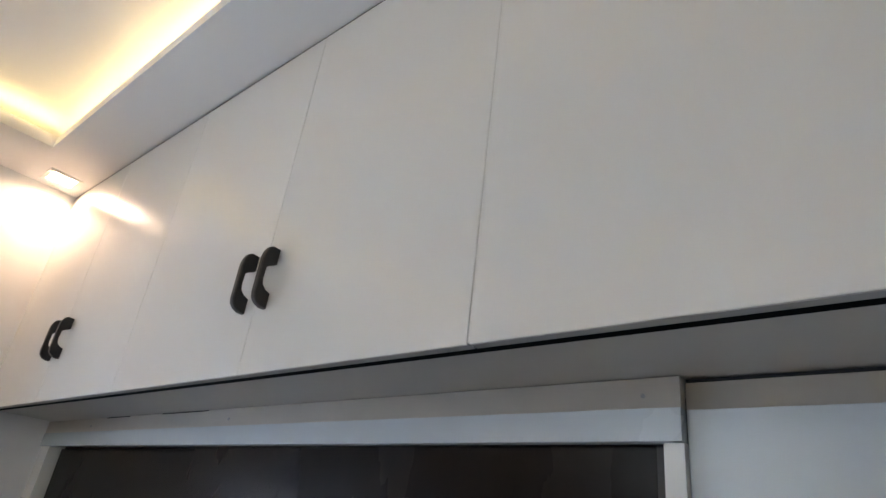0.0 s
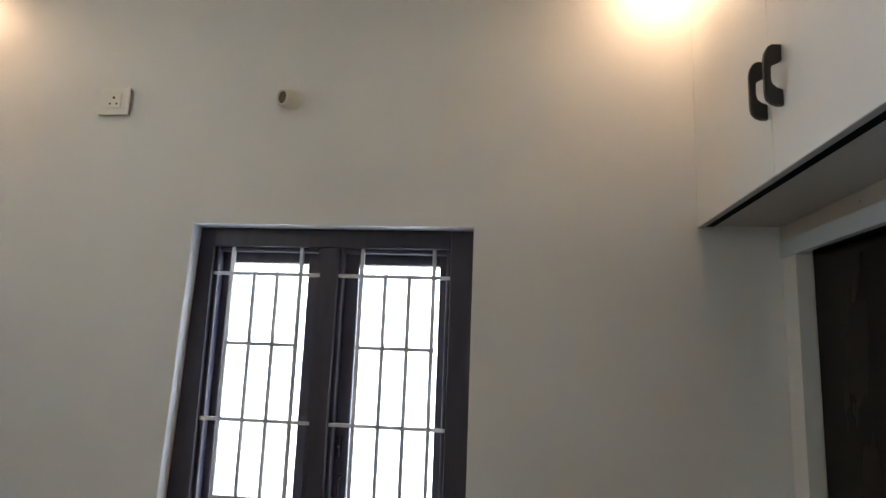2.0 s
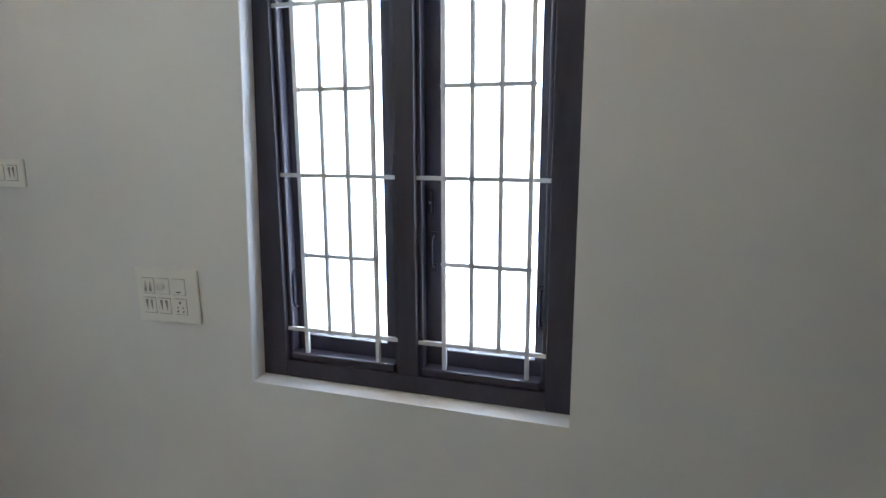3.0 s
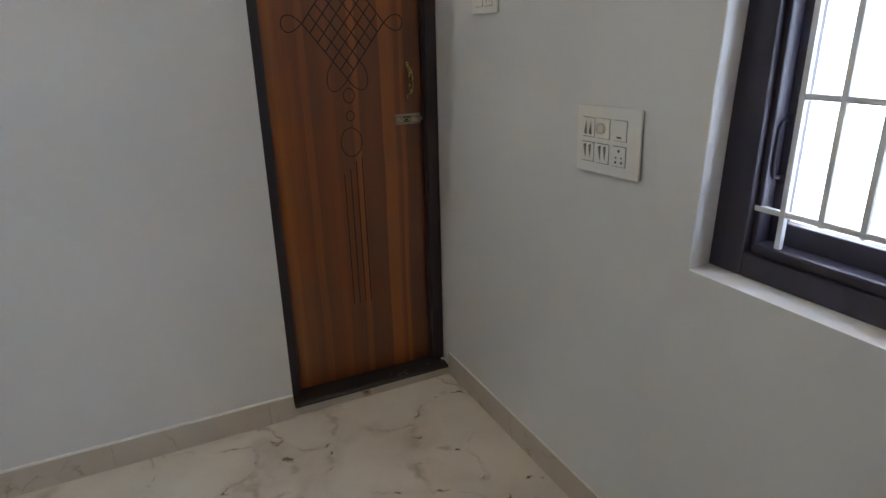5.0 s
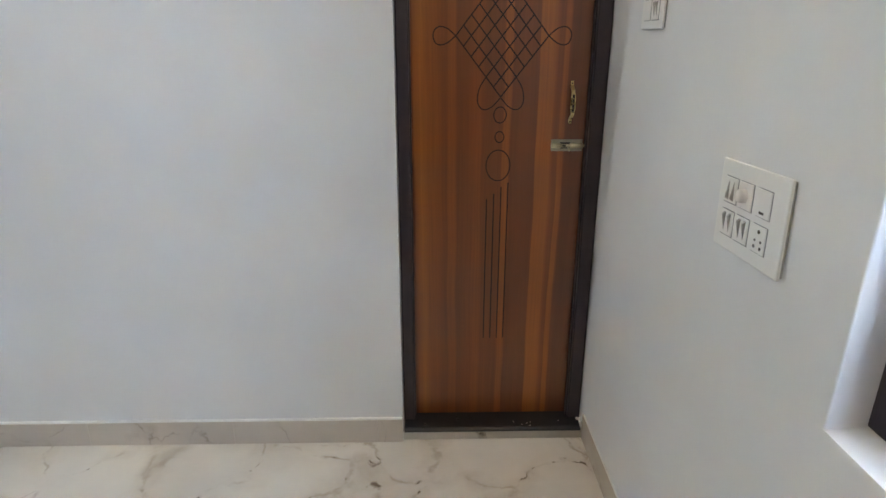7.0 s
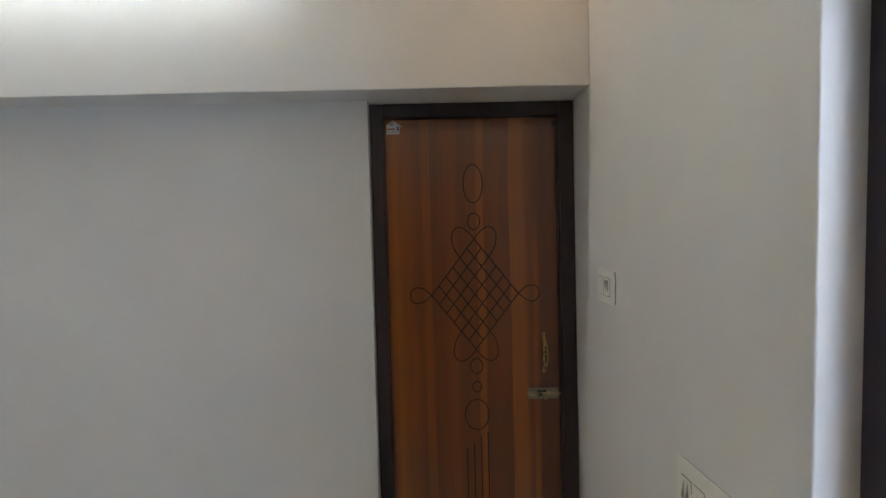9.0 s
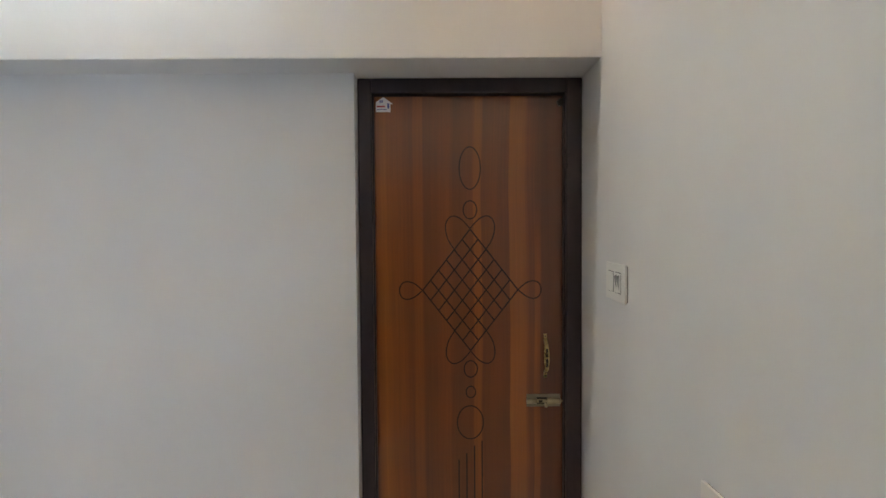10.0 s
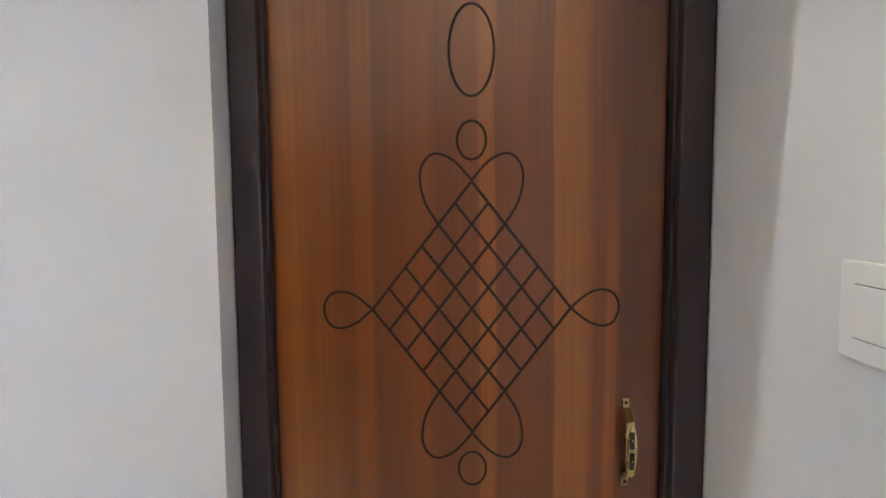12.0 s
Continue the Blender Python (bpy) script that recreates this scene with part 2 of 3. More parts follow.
def door_wood():
    """Walnut laminate with broad vertical strips of lighter and darker heartwood."""
    m = bpy.data.materials.new("walnut_laminate")
    m.use_nodes = True
    n, l = m.node_tree.nodes, m.node_tree.links
    p = n["Principled BSDF"]
    tc = n.new("ShaderNodeTexCoord")
    wob = n.new("ShaderNodeTexNoise")
    wob.inputs["Scale"].default_value = 1.6
    l.new(tc.outputs["Object"], wob.inputs["Vector"])
    add = n.new("ShaderNodeVectorMath")
    add.operation = "MULTIPLY_ADD"
    add.inputs[1].default_value = (0.0, 0.03, 0.0)
    l.new(wob.outputs["Color"], add.inputs[0])
    l.new(tc.outputs["Object"], add.inputs[2])
    mp = n.new("ShaderNodeMapping")
    mp.inputs["Scale"].default_value = (1, 8.5, 0.22)
    l.new(add.outputs["Vector"], mp.inputs["Vector"])
    strips = n.new("ShaderNodeTexNoise")
    strips.inputs["Scale"].default_value, strips.inputs["Detail"].default_value = 1.0, 2.0
    l.new(mp.outputs["Vector"], strips.inputs["Vector"])
    ramp = n.new("ShaderNodeValToRGB")
    e = ramp.color_ramp.elements
    e[0].position, e[0].color = 0.22, (0.090, 0.026, 0.0105, 1)
    e[1].position, e[1].color = 0.74, (0.41, 0.124, 0.018, 1)
    mid = e.new(0.50)
    mid.color = (0.225, 0.059, 0.012, 1)
    sep = n.new("ShaderNodeSeparateXYZ")
    l.new(add.outputs["Vector"], sep.inputs["Vector"])
    along = n.new("ShaderNodeMapRange")
    along.inputs["From Min"].default_value, along.inputs["From Max"].default_value = -0.286, 0.305
    l.new(sep.outputs["Y"], along.inputs["Value"])
    tone = n.new("ShaderNodeValToRGB")
    t = tone.color_ramp.elements
    for k, (at, level) in enumerate(STRIPS):
        s = t[k] if k < 2 else t.new(at)
        s.position, s.color = at, (level, level, level, 1)
    l.new(along.outputs["Result"], tone.inputs["Fac"])
    both = n.new("ShaderNodeMix")
    both.inputs[0].default_value = 0.60
    l.new(strips.outputs["Fac"], both.inputs[2])
    l.new(tone.outputs["Color"], both.inputs[3])
    # one light flame-shaped figure near the latch edge, wavy and fading out upwards
    wave = n.new("ShaderNodeMath")
    wave.operation = "MULTIPLY_ADD"
    l.new(sep.outputs["Z"], wave.inputs[0])
    wave.inputs[1].default_value, wave.inputs[2].default_value = 0.004, 0.220
    off = n.new("ShaderNodeMath")
    off.operation = "SUBTRACT"
    l.new(sep.outputs["Y"], off.inputs[0])
    l.new(wave.outputs["Value"], off.inputs[1])
    dist = n.new("ShaderNodeMath")
    dist.operation = "ABSOLUTE"
    l.new(off.outputs["Value"], dist.inputs[0])
    band = n.new("ShaderNodeMapRange")
    band.inputs["From Min"].default_value, band.inputs["From Max"].default_value = 0.007, 0.013
    band.inputs["To Min"].default_value, band.inputs["To Max"].default_value = 0.20, 0.0
    l.new(dist.outputs["Value"], band.inputs["Value"])
    fade = n.new("ShaderNodeMapRange")
    fade.inputs["From Min"].default_value, fade.inputs["From Max"].default_value = 1.78, 1.55
    l.new(sep.outputs["Z"], fade.inputs["Value"])
    flame = n.new("ShaderNodeMath")
    flame.operation = "MULTIPLY_ADD"
    l.new(band.outputs["Result"], flame.inputs[0])
    l.new(fade.outputs["Result"], flame.inputs[1])
    l.new(both.outputs[0], flame.inputs[2])
    l.new(flame.outputs["Value"], ramp.inputs["Fac"])
    mg = n.new("ShaderNodeMapping")
    mg.inputs["Scale"].default_value = (1, 160, 3.0)
    l.new(add.outputs["Vector"], mg.inputs["Vector"])
    grain = n.new("ShaderNodeTexNoise")
    grain.inputs["Scale"].default_value, grain.inputs["Detail"].default_value = 1.0, 4.0
    l.new(mg.outputs["Vector"], grain.inputs["Vector"])
    gr = n.new("ShaderNodeMapRange")
    gr.inputs["To Min"].default_value, gr.inputs["To Max"].default_value = 0.72, 1.25
    l.new(grain.outputs["Fac"], gr.inputs["Value"])
    mul = n.new("ShaderNodeMix")
    mul.data_type, mul.blend_type = "RGBA", "MULTIPLY"
    mul.inputs[0].default_value = 1.0
    l.new(ramp.outputs["Color"], mul.inputs[6])
    l.new(gr.outputs["Result"], mul.inputs[7])
    l.new(mul.outputs[2], p.inputs["Base Color"])
    p.inputs["Roughness"].default_value = 0.36
    p.inputs["Coat Weight"].default_value, p.inputs["Coat Roughness"].default_value = 0.7, 0.26
    b = n.new("ShaderNodeBump")
    b.inputs["Strength"].default_value, b.inputs["Distance"].default_value = 0.12, 0.001
    l.new(grain.outputs["Fac"], b.inputs["Height"])
    l.new(b.outputs["Normal"], p.inputs["Normal"])
    return m


WOOD = door_wood()

# ---- mesh helpers ----
def box(bm, lo, hi, bevel=0.0):
    lo, hi = Vector(lo), Vector(hi)
    made = bmesh.ops.create_cube(bm, size=1.0, matrix=Matrix.Translation((lo + hi) / 2) @ Matrix.Diagonal((*(hi - lo), 1)))
    if bevel:
        edges = list({e for v in made["verts"] for e in v.link_edges})
        bmesh.ops.bevel(bm, geom=edges, offset=bevel, segments=2, affect="EDGES", profile=0.6)
    return bm


def rod(bm, a, b, r, sides=10):
    a, b = Vector(a), Vector(b)
    turn = (b - a).to_track_quat("Z", "Y").to_matrix().to_4x4()
    bmesh.ops.create_cone(bm, cap_ends=True, segments=sides, radius1=r, radius2=r, depth=(b - a).length, matrix=Matrix.Translation((a + b) / 2) @ turn)
    return bm


def prism(bm, outline, axis, lo, hi, bevel=0.0):
    """A flat outline (pairs) drawn along the two other axes, pushed from lo to hi along the axis."""
    def at(u, v, w):
        return {"x": (w, u, v), "y": (u, w, v), "z": (u, v, w)}[axis]
    a = [bm.verts.new(at(u, v, lo)) for u, v in outline]
    b = [bm.verts.new(at(u, v, hi)) for u, v in outline]
    k = len(outline)
    fs = [bm.faces.new(a), bm.faces.new(b[::-1])]
    fs += [bm.faces.new((a[i], b[i], b[(i + 1) % k], a[(i + 1) % k])) for i in range(k)]
    bmesh.ops.recalc_face_normals(bm, faces=fs)
    if bevel:
        edges = [e for e in bm.edges if e.link_faces and all(f in fs for f in e.link_faces) and abs(e.verts[0].co[{"x": 0, "y": 1, "z": 2}[axis]] - e.verts[1].co[{"x": 0, "y": 1, "z": 2}[axis]]) < 1e-6]
        bmesh.ops.bevel(bm, geom=edges, offset=bevel, segments=2, affect="EDGES")
    return bm


def sweep(bm, points, r, closed=False, sides=6, flat=1.0):
    """A thin tube along points that lie in the plane of a door (y, z), flattened along x."""
    n, rings = len(points), []
    for i, p in enumerate(points):
        p = Vector(p)
        a = Vector(points[(i - 1) % n] if closed or i else points[0])
        b = Vector(points[(i + 1) % n] if closed or i < n - 1 else points[-1])
        d = (b - a).normalized()
        side = d.cross(Vector((1, 0, 0))).normalized()
        rings.append([bm.verts.new(p + side * r * math.cos(2 * math.pi * k / sides) + Vector((1, 0, 0)) * r * flat * math.sin(2 * math.pi * k / sides)) for k in range(sides)])
    for i in range(n if closed else n - 1):
        a, b = rings[i], rings[(i + 1) % n]
        for k in range(sides):
            bm.faces.new((a[k], a[(k + 1) % sides], b[(k + 1) % sides], b[k]))
    bmesh.ops.recalc_face_normals(bm, faces=list(bm.faces))
    return bm


def put(name, bm, material, smooth=False):
    me = bpy.data.meshes.new(name)
    bm.to_mesh(me)
    bm.free()
    me.materials.append(material)
    if smooth:
        for f in me.polygons:
            f.use_smooth = True
    return new(name, me)


def part(name, bm, material, parent, label="", smooth=False):
    ob = put(name, bm, material, smooth)
    ob.parent = parent
    if label:
        tagged(ob, label)
    return ob


def thing(name, label, category, where=(0, 0, 0), group="", kind=""):
    ob = new(name)
    ob.empty_display_size = 0.05
    ob.location = where
    return tagged(ob, label, category, group, kind)


B = bmesh.new

# ---- the room ----
SOUTH, EAST, TOP, INNER = -3.75, 3.75, 3.062, 3.185
WX0, WX1, WZ0, WZ1 = 1.276, 2.246, 0.916, 2.163
DY = -0.694
tagged(put("floor", box(B(), (-0.3, SOUTH - 0.2, -0.12), (EAST + 0.2, 0.25, 0.0)), MARBLE), "polished cream marble-look floor with broken brown veins", "floor", kind="structure")

bm = B()
box(bm, (-0.3, 0, 0), (WX0, 0.23, 3.4))
box(bm, (WX1, 0, 0), (EAST + 0.2, 0.23, 3.4))
box(bm, (WX0, 0, 0), (WX1, 0.23, WZ0))
box(bm, (WX0, 0, WZ1), (WX1, 0.23, 3.4))
# the plastered reveal beside the door leans a little and has a soft edge
ws = [bm.verts.new(c) for z, x0, x1 in ((WZ0, 1.294, 1.274), (WZ1, 1.332, 1.300)) for c in ((WX0, 0, z), (x0, 0, z), (x1, 0.23, z), (WX0, 0.23, z))]
fs = [bm.faces.new([ws[k] for k in q]) for q in ((0, 1, 5, 4), (1, 2, 6, 5), (2, 3, 7, 6), (3, 0, 4, 7), (0, 3, 2, 1), (4, 5, 6, 7))]
bmesh.ops.recalc_face_normals(bm, faces=fs)
bmesh.ops.bevel(bm, geom=[e for e in ws[1].link_edges if e.other_vert(ws[1]) is ws[5]], offset=0.004, segments=3, affect="EDGES", profile=0.5)
tagged(put("wall_north", bm, WALL), "pale grey painted plaster wall round the window", "wall", kind="structure")

bm = box(B(), (-0.2, SOUTH, 0), (0.07, DY, 2.132))
tagged(put("wall_west", bm, WALL), "pale grey painted plaster wall beside the wooden door", "wall", kind="structure")
bm = box(B(), (-0.2, SOUTH, 2.132), (0.226, 0, 3.4), 0.004)
tagged(put("wall_beam", bm, WALL), "painted beam standing out over the door wall", "beam", kind="structure")
tagged(put("wall_closing", box(B(), (-0.26, DY - 0.1, 0), (-0.2, 0, 2.2)), WALL), "plain wall behind the closed door", "wall", kind="structure")
tagged(put("wall_east", box(B(), (EAST, SOUTH, 0), (EAST + 0.2, 0, 3.4)), WALL), "plain wall behind the wardrobe", "wall", kind="structure")
tagged(put("wall_south", box(B(), (-0.3, SOUTH - 0.2, 0), (EAST + 0.2, SOUTH, 3.4)), WALL), "plain pale grey wall", "wall", kind="structure")

# false ceiling: border, shelf, raised tray and the lower middle panel
CX0, CX1, CY0, CY1 = 0.440, 2.695, -3.37, -0.347
bm = B()
for lo, hi in (((0.226, CY1, TOP), (EAST, 0, TOP + 0.04)), ((0.226, SOUTH, TOP), (EAST, CY0, TOP + 0.04)), ((0.226, CY0, TOP), (CX0, CY1, TOP + 0.04)), ((CX1, CY0, TOP), (EAST, CY1, TOP + 0.04))):
    box(bm, lo, hi)
S = 0.15
for lo, hi in (((0.226, CY1 + S, TOP + 0.04), (EAST, 0, 3.4)), ((0.226, SOUTH, TOP + 0.04), (EAST, CY0 - S, 3.4)), ((0.226, CY0 - S, TOP + 0.04), (CX0 - S, CY1 + S, 3.4)), ((CX1 + S, CY0 - S, TOP + 0.04), (EAST, CY1 + S, 3.4)),
               ((CX0 - S, CY0 - S, INNER), (CX1 + S, CY1 + S, 3.4))):
    box(bm, lo, hi)
prism(bm, [(0.795, INNER), (0.82, 3.112), (2.314, 3.112), (2.339, INNER)], "y", -2.90, -0.845)
tagged(put("ceiling", bm, CEIL), "white false ceiling with a lit cove tray", "ceiling", kind="structure")

# LED strips on the shelf
def led_strip(lo, hi):
    s = thing("led_strip", "warm yellow LED strip on the cove shelf", "strip light", ((lo[0] + hi[0]) / 2, (lo[1] + hi[1]) / 2, lo[2]), "cove strips")
    o = put("tape", box(B(), [a - b for a, b in zip(lo, s.location)], [a - b for a, b in zip(hi, s.location)]), LEDGLOW)
    o.parent = s
z0 = TOP + 0.04
for lo, hi in (((0.42, -0.285, z0), (2.72, -0.275, z0 + 0.003)), ((0.42, -3.442, z0), (2.72, -3.432, z0 + 0.003)), ((2.755, -3.37, z0), (2.765, -0.35, z0 + 0.003)), ((0.370, -3.37, z0), (0.380, -0.35, z0 + 0.003))):
    led_strip(lo, hi)

# square downlights
def downlight(x, y):
    t = thing("downlight", "square recessed LED downlight, switched on, warm", "downlight", (x, y, TOP), "ceiling downlights")
    bm = B()
    for lo, hi in (((-0.062, -0.062, -0.006), (0.062, -0.046, 0)), ((-0.062, 0.046, -0.006), (0.062, 0.062, 0)), ((-0.062, -0.046, -0.006), (-0.046, 0.046, 0)), ((0.046, -0.046, -0.006), (0.062, 0.046, 0))):
        box(bm, lo, hi)
    part("trim_ring", bm, PLASTIC, t)
    part("diffuser", box(B(), (-0.046, -0.046, -0.004), (0.046, 0.046, 0)), DOWNGLOW, t, "glowing white diffuser")
for x in (0.325, 2.81):
    downlight(x, -0.125)

# tube light on the beam
t = thing("tube_light", "cool white batten tube light on the beam", "tube light", (0.226, -1.53, 2.585))
part("batten", box(B(), (0, -0.61, -0.018), (0.03, 0.61, 0.018), 0.004), PLASTIC, t)
part("tube", rod(B(), (0.045, -0.59, 0), (0.045, 0.59, 0), 0.0125, 14), TUBEGLOW, t, "glowing tube", True)
for s in (-1, 1):
    part("end_cap", box(B(), (0.028, s * 0.60 - 0.012, -0.016), (0.06, s * 0.60 + 0.012, 0.016), 0.003), PLASTIC, t)

# ---- window ----
win = thing("window_1", "dark stained wooden double window with a painted steel grille", "window", (WX0, 0.07, WZ0), kind="structure")
O = Vector((WX0, 0.07, WZ0))


def wbox(name, lo, hi, m, bevel=0.004, parent=None, label=""):
    return part(name, box(B(), Vector(lo) - O, Vector(hi) - O, bevel), m, parent or win, label)


X = (WX0 + 0.001, 1.371, 1.742, 1.801, 2.170, WX1)
Z = (WZ0, 0.970, 2.102, WZ1)
wbox("jamb", (X[0], 0.07, Z[0]), (X[1], 0.165, Z[3]), FRAMEW)
wbox("jamb", (X[4], 0.07, Z[0]), (X[5], 0.165, Z[3]), FRAMEW)
wbox("mullion", (X[2], 0.071, Z[1]), (X[3], 0.165, Z[2]), FRAMEW)
wbox("head_rail", (X[1], 0.07, Z[2]), (X[4], 0.165, Z[3]), FRAMEW)
wbox("sill_rail", (X[1], 0.07, Z[0]), (X[4], 0.165, Z[1]), FRAMEW)
for a, b in ((X[1], X[2]), (X[3], X[4])):
    # moulded inner bead round each light
    wbox("bead", (a, 0.087, Z[1]), (a + 0.014, 0.125, Z[2]), FRAMEW, 0.005)
    wbox("bead", (b - 0.014, 0.087, Z[1]), (b, 0.125, Z[2]), FRAMEW, 0.005)
    wbox("bead", (a + 0.014, 0.087, Z[2] - 0.014), (b - 0.014, 0.125, Z[2]), FRAMEW, 0.005)
    wbox("bead", (a + 0.014, 0.076, Z[1]), (b - 0.014, 0.126, Z[1] + 0.024), FRAMEW, 0.007)
    # casement leaf
    left, right = (0.036, 0.058) if a < 1.5 else (0.058, 0.040)
    leaf = wbox("casement", (a + 0.001, 0.127, Z[1] + 0.001), (a + left, 0.161, Z[2] - 0.001), FRAMEW, 0.003)
    wbox("stile", (b - right, 0.127, Z[1] + 0.001), (b - 0.001, 0.161, Z[2] - 0.001), FRAMEW, 0.003, leaf)
    wbox("rail", (a + left, 0.128, Z[2] - 0.047), (b - right, 0.16, Z[2] - 0.001), FRAMEW, 0.003, leaf)
    wbox("rail", (a + left, 0.128, Z[1] + 0.001), (b - right, 0.16, Z[1] + 0.068), FRAMEW, 0.003, leaf)
    pane = wbox("pane", (a + left, 0.141, Z[1] + 0.068), (b - right, 0.145, Z[2] - 0.047), GLASS, 0, leaf, "clear glass pane")
    pane.visible_shadow = False


def pull(x, z, h):
    """A small bow handle on a casement stile."""
    h2 = h / 2
    pts = [(x, 0.125, z - h2), (x, 0.107, z - h2 + 0.004), (x, 0.101, z - h2 + 0.02), (x, 0.101, z + h2 - 0.02), (x, 0.107, z + h2 - 0.004), (x, 0.125, z + h2)]
    bm = B()
    for p, q in zip(pts, pts[1:]):
        rod(bm, Vector(p) - O, Vector(q) - O, 0.0034, 8)
    box(bm, Vector((x - 0.008, 0.122, z - h2 - 0.012)) - O, Vector((x + 0.008, 0.127, z - h2 + 0.01)) - O)
    box(bm, Vector((x - 0.008, 0.122, z + h2 - 0.01)) - O, Vector((x + 0.008, 0.127, z + h2 + 0.012)) - O)
    part("pull_handle", bm, FITTING, win, "painted bow handle")


pull(1.388, 1.19, 0.12)
pull(1.726, 1.32, 0.10)
pull(1.839, 1.33, 0.09)
pull(2.146, 1.19, 0.10)
for x, z in ((1.829, 1.47), (1.729, 1.47)):
    bm = B()
    rod(bm, Vector((x, 0.119, z - 0.03)) - O, Vector((x, 0.119, z + 0.03)) - O, 0.005, 8)
    rod(bm, Vector((x, 0.119, z)) - O, Vector((x, 0.095, z)) - O, 0.005, 8)
    box(bm, Vector((x - 0.011, 0.122, z - 0.035)) - O, Vector((x + 0.011, 0.127, z + 0.035)) - O)
    part("tower_bolt", bm, FITTING, win, "painted bolt")

# steel grille: one welded panel in each light
HZ = (1.068, 1.302, 1.540, 1.782, 2.012)
for k, xs in enumerate(((1.435, 1.514, 1.593, 1.672), (1.879, 1.958, 2.037, 2.116))):
    a, b = (1.360, 1.752) if k == 0 else (1.791, 2.181)
    g = thing("window_grille", "silver painted steel bar grille fixed in the window", "grille", (a, 0.09, 1.0), "window grilles")
    P = Vector((a, 0.09, 1.0))
    for i, x in enumerate(xs):
        if i in (0, 3):
            part("upright_bar", box(B(), Vector((x - 0.006, 0.084, 0.962)) - P, Vector((x + 0.006, 0.096, 2.108)) - P, 0.0015), GRILLE, g)
        else:
            part("upright_bar", box(B(), Vector((x - 0.0065, 0.0845, HZ[0])) - P, Vector((x + 0.0065, 0.0955, HZ[4])) - P, 0.003), GRILLE, g)
    for i, z in enumerate(HZ):
        if i in (0, 2, 4):
            bm = box(B(), Vector((a, 0.0845, z - 0.0055)) - P, Vector((xs[0], 0.0955, z + 0.0055)) - P)
            box(bm, Vector((xs[3], 0.0845, z - 0.0055)) - P, Vector((b, 0.0955, z + 0.0055)) - P)
            box(bm, Vector((xs[0], 0.085, z - 0.0062)) - P, Vector((xs[3], 0.095, z + 0.0062)) - P, 0.003)
        else:
            bm = box(B(), Vector((xs[0], 0.085, z - 0.0062)) - P, Vector((xs[3], 0.095, z + 0.0062)) - P, 0.003)
        part("cross_bar", bm, GRILLE, g)
    # rounded weld fillets where the bars cross
    bm = B()
    bmesh.ops.create_icosphere(bm, subdivisions=2, radius=0.0105, matrix=Matrix.Diagonal((1, 0.45, 1, 1)))
    bead = bpy.data.meshes.new("weld_bead")
    bm.to_mesh(bead)
    bm.free()
    bead.materials.append(GRILLE)
    for x in xs:
        for z in HZ:
            o = new("weld_bead", bead)
            o.parent, o.location = g, Vector((x, 0.09, z)) - P

# bright overcast day outside
back = put("backdrop", box(B(), (-6, 6.0, -4), (10, 6.05, 9)), OUTSIDE)
tagged(back, "plain bright white overcast daylight outside the window", "backdrop", kind="structure")

# ---- door ----
LX = -0.03
door = thing("door_1", "closed walnut laminate door with carved lattice in dark frame", "door", (0, -0.345, 0), kind="structure")
Q = Vector((0, -0.345, 0))


def dbox(name, lo, hi, m, bevel=0.003, parent=None, label=""):
    return part(name, box(B(), Vector(lo) - Q, Vector(hi) - Q, bevel), m, parent or door, label)


FX, FL, FR, FT, THR = 0.010, -0.692, -0.002, 2.131, 0.050
dbox("frame_jamb", (-0.11, FL, THR), (FX, -0.650, FT), DOORFRAME, 0.004)
dbox("frame_jamb", (-0.11, -0.050, THR), (FX, FR, FT), DOORFRAME, 0.004)
dbox("frame_head", (-0.11, -0.650, 2.086), (FX, -0.050, FT), DOORFRAME, 0.004)
dbox("stop_bead", (-0.060, -0.650, THR), (-0.012, -0.646, 2.086), DOORFRAME, 0.001)
dbox("stop_bead", (-0.028, -0.055, THR), (-0.006, -0.050, 2.086), DOORFRAME, 0.001)
leaf = dbox("leaf", (LX - 0.035, -0.646, 0.054), (LX, -0.055, 2.084), WOOD, 0.002, None, "walnut laminate leaf with vertical strips")


def loop(pts, n=14):
    """Smooth closed-looking curve through control points (Catmull-Rom)."""
    out = []
    for i in range(len(pts) - 1):
        p0, p1, p2, p3 = pts[max(i - 1, 0)], pts[i], pts[i + 1], pts[min(i + 2, len(pts) - 1)]
        for k in range(n):
            s = k / n
            out.append(tuple(0.5 * (2 * b + (c - a) * s + (2 * a - 5 * b + 4 * c - d) * s * s + (3 * b - a - 3 * c + d) * s ** 3) for a, b, c, d in zip(p0, p1, p2, p3)))
    return out + [pts[-1]]


CYD, CZD, R = -0.347, 1.474, 0.0019
HW, HH = 0.151, 0.193


def carve(name, pts, closed=False, r=R):
    part(name, sweep(B(), [(LX - Q.x, CYD + u - Q.y, CZD + v - Q.z) for u, v in pts], r, closed, 6, 0.35), GROOVE, leaf, "", True)


def oval(u, v, a, b, name="carved_oval"):
    carve(name, [(u + a * math.cos(2 * math.pi * k / 40), v + b * math.sin(2 * math.pi * k / 40)) for k in range(40)], True)


